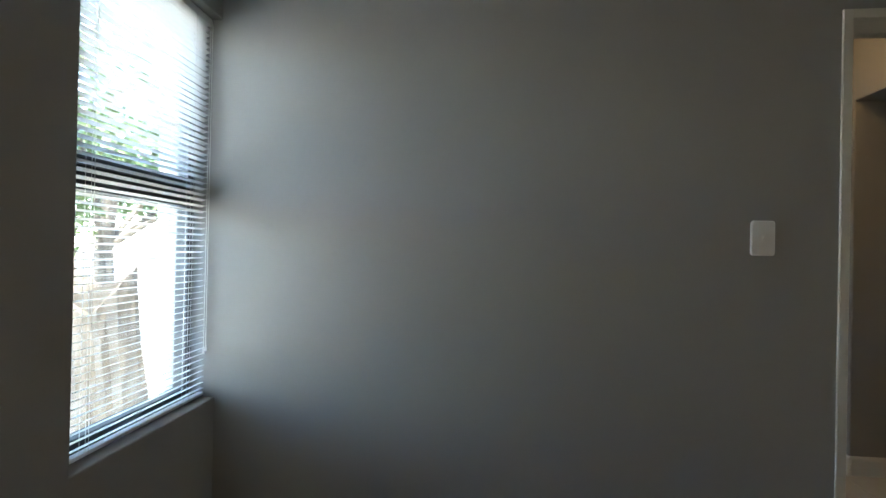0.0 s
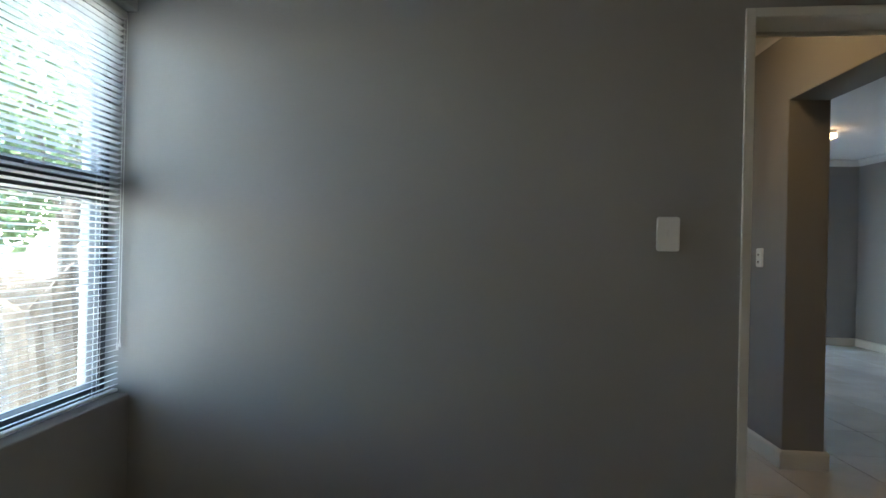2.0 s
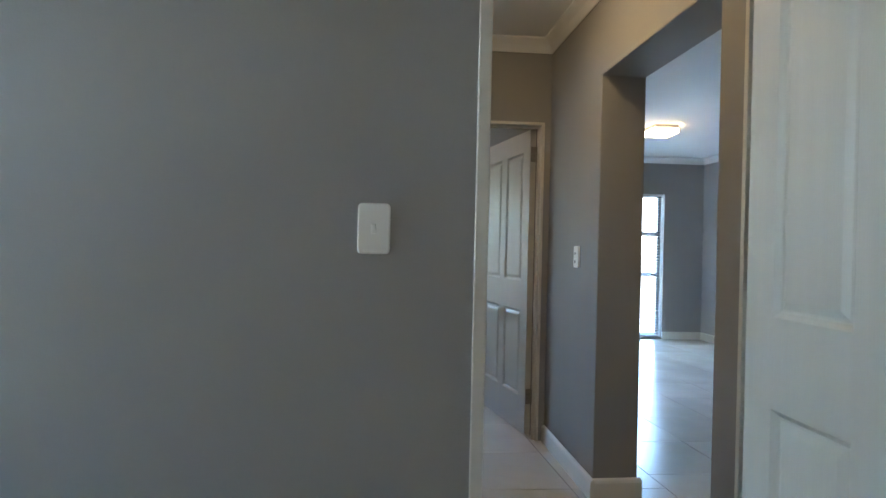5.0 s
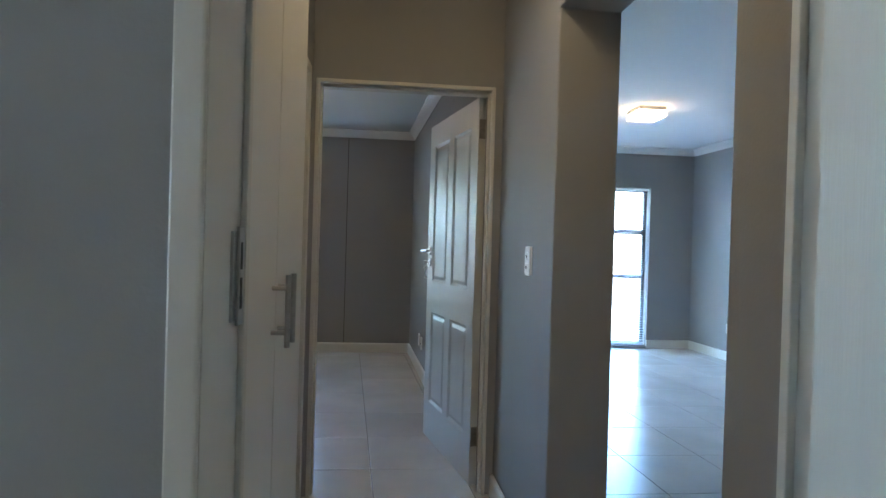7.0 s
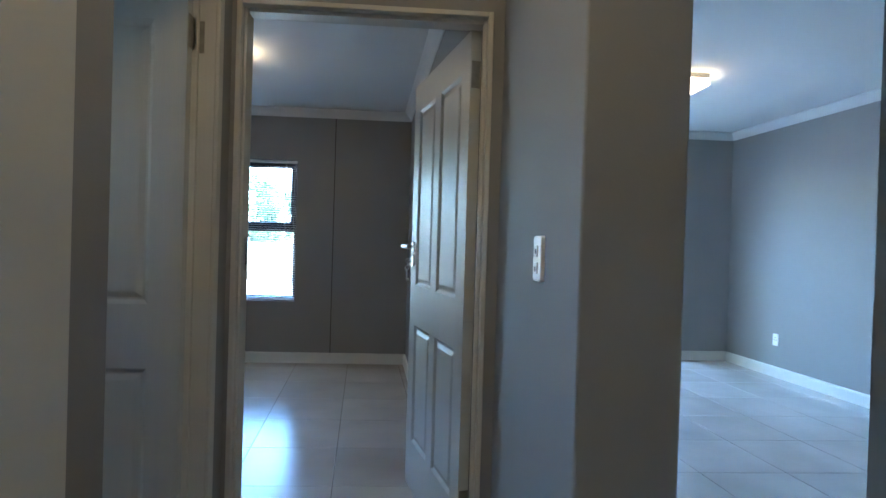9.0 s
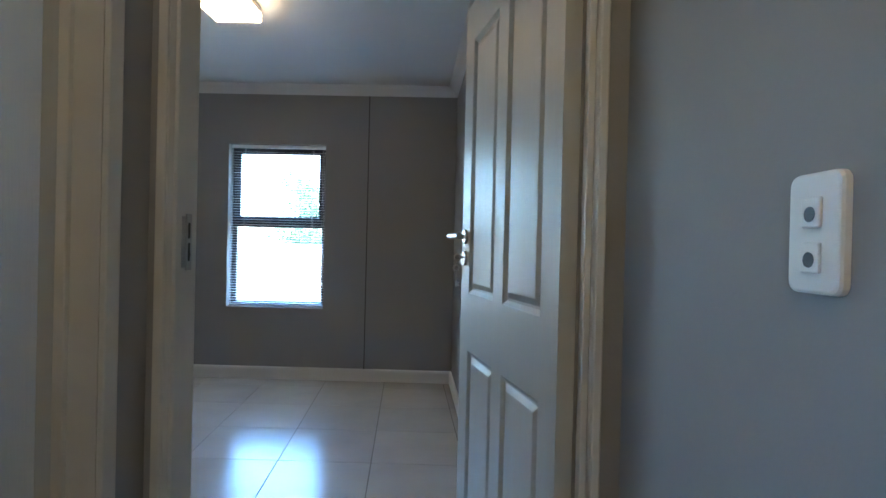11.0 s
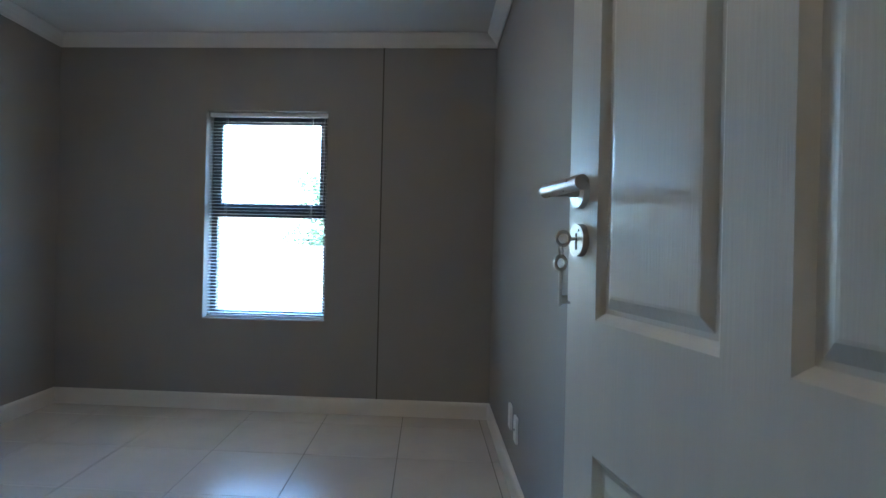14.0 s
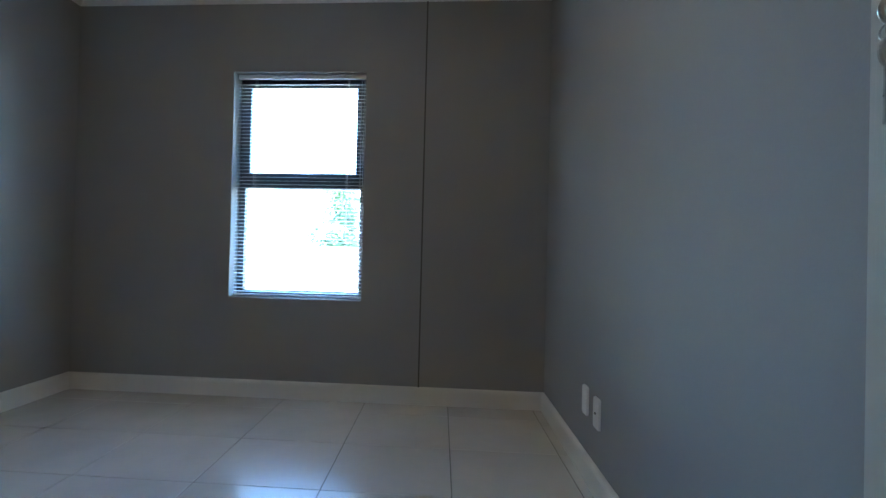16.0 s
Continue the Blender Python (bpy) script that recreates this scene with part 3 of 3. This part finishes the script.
# ---- hall cupboard ----
def cupboard():
    root = new("hall_cupboard", None)
    root.matrix_world = pose(1.80, 2.152, 0, 0, 0, 90)
    tagged(root, "white flush double door built-in cupboard with steel bar handles", "cupboard")
    b = Build()
    b.box(0, 0.842, 0.021, 0.6, 0.0, CEILING - 0.09)
    b.done("carcass", CUPB, root)
    for x0, x1, hx in ((0.004, 0.511, 0.473), (0.515, 0.84, 0.537)):
        d = Build()
        d.box(x0, x1, 0.0, 0.018, 0.06, CEILING - 0.1, 0.0015)
        leaf = d.done("cupboard_door", CUPB, root)
        h = Build()
        h.tube((hx, -0.034, 1.017), (hx, -0.034, 1.174), 0.006, 14)
        for z in (1.048, 1.145):
            h.tube((hx, 0.0, z), (hx, -0.034, z), 0.005, 12)
        hh = h.done("bar_handle", STEEL, leaf)
    return root


cupboard()

# ---- outdoors ----
b = Build()
b.box(-900, 900, -900, 900, -0.8, -0.35)
tagged(b.done("ground", SAND), "dry sandy garden ground with pale gravel", "ground", kind="structure")
b = Build()
b.box(-0.93, 6.6, -2.6, 8.5, -0.4, -0.055)
b.box(2.9, 6.2, 8.5, 9.9, -0.4, -0.08)
tagged(b.done("foundation", PLASTER), "plastered concrete base of the house", "foundation", kind="structure")


def outside_pier():
    b = Build()
    b.box(-0.90, -0.66, 2.285, 2.60, -0.35, CEILING + 0.12, 0.006)
    return tagged(b.done("outside_pier", PLASTER), "cream plastered outside pier beside the window", "pier", kind="structure")


outside_pier()


def palisade(x0, y0, x1, y1, h=1.15):
    root = new("palisade_fence", None)
    tagged(root, "white steel palisade fence along the garden", "fence")
    m, length = along((x0, y0), (x1, y1))
    root.matrix_world = pose(0, 0, -0.35) @ m
    b = Build()
    for z in (0.12, h - 0.05):
        b.box(0, length, -0.02, 0.02, z, z + 0.04)
    b.done("rail", WHITE, root)
    base = None
    n = int(length / 0.6)
    for i in range(n):
        if base is None:
            p = Build()
            p.box(-0.03, 0.03, -0.045, -0.021, -0.02, h, 0.003)
            base = p.done("pale", WHITE, root)
            base.matrix_local = pose(0.1, 0, 0)
        else:
            q = new("pale", base.data)
            q.parent = root
            q.matrix_local = pose(0.1 + i * 0.6, 0, 0)


palisade(-10.2, 1.6, -1.7, 9.1, 0.95)


def leaf_cloud(rng, blobs, size, count):
    vs, fs = [], []
    for _ in range(count):
        c, r = rng.choice(blobs)
        d = Vector((rng.gauss(0, 1), rng.gauss(0, 1), rng.gauss(0, 1))).normalized() * r * rng.uniform(0.35, 1.0)
        p = Vector(c) + d
        u = Vector((rng.gauss(0, 1), rng.gauss(0, 1), rng.gauss(0, 1))).normalized()
        w = u.orthogonal().normalized()
        s = size * rng.uniform(0.6, 1.4)
        n = len(vs)
        vs += [p - u * s, p + w * s * 0.45, p + u * s, p - w * s * 0.45]
        fs.append((n, n + 1, n + 2, n + 3))
    return vs, fs


def tree(x, y, h, seed, lean=0.0):
    rng = random.Random(seed)
    root = new("garden_tree", None)
    root.matrix_world = pose(x, y, -0.36)
    tagged(root, "leafy green garden tree with a grey trunk", "tree", group="garden trees")
    b = Build()
    pts = [Vector((lean * k / 5 + rng.uniform(-0.05, 0.05), rng.uniform(-0.05, 0.05), h * 0.55 * k / 5)) for k in range(6)]
    for i in range(5):
        b.tube(pts[i], pts[i + 1], 0.16 - 0.02 * i, 10, 0.14 - 0.02 * i)
    blobs = []
    for i in range(9):
        a = rng.uniform(0, 6.28)
        st = pts[rng.randint(2, 5)]
        e = st + Vector((math.cos(a) * h * 0.3, math.sin(a) * h * 0.3, rng.uniform(0.1, 0.4) * h))
        b.tube(st, e, 0.05, 7, 0.015)
        blobs += [(e, 0.13 * h), ((st + e) / 2 + Vector((0, 0, 0.2)), 0.1 * h)]
    b.done("trunk", BARK, root)
    vs, fs = leaf_cloud(rng, blobs, 0.085, 5000)
    tagged(mesh_object("crown", vs, fs, LEAF, root), kind="stuff")


tree(-9.2, 9.6, 5.5, 3)
tree(-5.0, 6.95, 6.8, 8)
# next two: added outside the far window's view to dim the right wall
tree(-8.0, 14.5, 6.5, 9)
tree(-5.6, 12.4, 6.0, 14)
# trunk out of view; added so its crown shades the stump and window
tree(-3.9, 2.3, 6.0, 31)
tree(-11.5, 7.2, 5.0, 11)
tree(-9.5, 15.5, 7.0, 5)
tree(-3.5, 26.0, 5.0, 21)
tree(2.0, 28.0, 5.5, 23)
tree(9.5, 27.0, 5.0, 29)


def stump():
    rng = random.Random(4)
    b = Build()
    n = 26
    rings = []
    hs = [0, 0.12, 0.3, 0.5, 0.7, 0.86, 0.93]
    vs, fs = [], []
    for k, z in enumerate(hs):
        for i in range(n):
            a = 2 * math.pi * i / n
            r = 0.30 - 0.05 * min(z, 0.6) + 0.05 * math.sin(3 * a + z * 2) + 0.02 * math.sin(11 * a) + rng.uniform(-0.012, 0.012) + (0.1 if k == 0 else 0)
            top = 0.1 * math.sin(2 * a + 1) if k >= 5 else 0
            vs.append((r * math.cos(a) - 0.12 * z, r * math.sin(a) - 0.12 * z, z + top))
    for k in range(len(hs) - 1):
        for i in range(n):
            fs.append((k * n + i, k * n + (i + 1) % n, (k + 1) * n + (i + 1) % n, (k + 1) * n + i))
    fs.append(tuple((len(hs) - 1) * n + i for i in range(n)))
    b.add(vs, fs)
    b.tube((-0.18, -0.22, 0.78), (-0.36, -0.38, 0.93), 0.13, 14, 0.10)
    ob = b.done("tree_stump", BARK, smooth=False, m=pose(-1.66, 3.02, -0.37) @ Matrix.Diagonal((0.68, 0.68, 1.40, 1)))
    tagged(ob, "broken grey tree stump with rough bark", "tree stump")


stump()
b = Build()
b.box(-14, 14, 23.0, 23.22, -0.36, 1.1)
tagged(b.done("boundary_wall", BRICKW), "brown plastered boundary wall at the garden's end", "wall", kind="structure")
b = Build()
b.box(-15.2, -15.0, -20, 26, -0.36, 0.9)
tagged(b.done("boundary_wall", BRICKW), "brown plastered boundary wall at the garden's end", "wall", kind="structure")


def balustrade():
    root = new("balustrade", None)
    root.matrix_world = pose(3.3, 9.6, 0.01)
    tagged(root, "white steel balustrade outside the patio door", "railing")
    b = Build()
    for z in (0.1, 0.95):
        b.box(0, 2.6, -0.02, 0.02, z, z + 0.04, 0.004)
    for x in (0.02, 2.58):
        b.box(x - 0.02, x + 0.02, -0.02, 0.02, -0.09, 0.99)
    b.done("rail", WHITE, root)
    base = None
    for i in range(22):
        if base is None:
            p = Build()
            p.tube((0, 0, 0.14), (0, 0, 0.95), 0.008, 8)
            base = p.done("baluster", WHITE, root)
            base.matrix_local = pose(0.13, 0, 0)
        else:
            q = new("baluster", base.data)
            q.parent = root
            q.matrix_local = pose(0.13 + i * 0.112, 0, 0)


balustrade()

# ---- floor, with its tiles last ----
b = Build()
b.box(-0.75, 6.6, -2.4, 8.28, -0.05, -0.004)
floor = tagged(b.done("floor", GROUT), "satin grey porcelain floor tiles with dark thin joints", "floor", kind="structure")
P, GAP, SKEW = 0.502, 0.004, 0.084
tm = Build()
tm.box(0, P - GAP, 0, P - GAP, -0.0035, 0.0, 0.0012)
skew = Matrix(((1, -SKEW, 0, 0), (0, 1, 0, 0), (0, 0, 1, 0), (0, 0, 0, 1)))
tm.v = [skew @ v for v in tm.v]
tile_mesh = None
U0, V0 = 1.84, 5.922
for i in range(-6, 10):
    for j in range(-17, 5):
        v = V0 + j * P + (0.17 if i >= 2 else 0.0)
        u = U0 + i * P - SKEW * (v - V0)
        if not (-0.95 < u < 6.35 and -2.4 < v < 8.1):
            continue
        if u < 2.2 and v > 7.7 or u > 3.4 and v < 1.0 or u < -0.85 or u > 6.1 and v > 6:
            continue
        if tile_mesh is None:
            t = tm.done("tile", TILE, floor)
            tile_mesh = t.data
        else:
            t = new("tile", tile_mesh)
            t.parent = floor
        t.location = (u, v, 0)
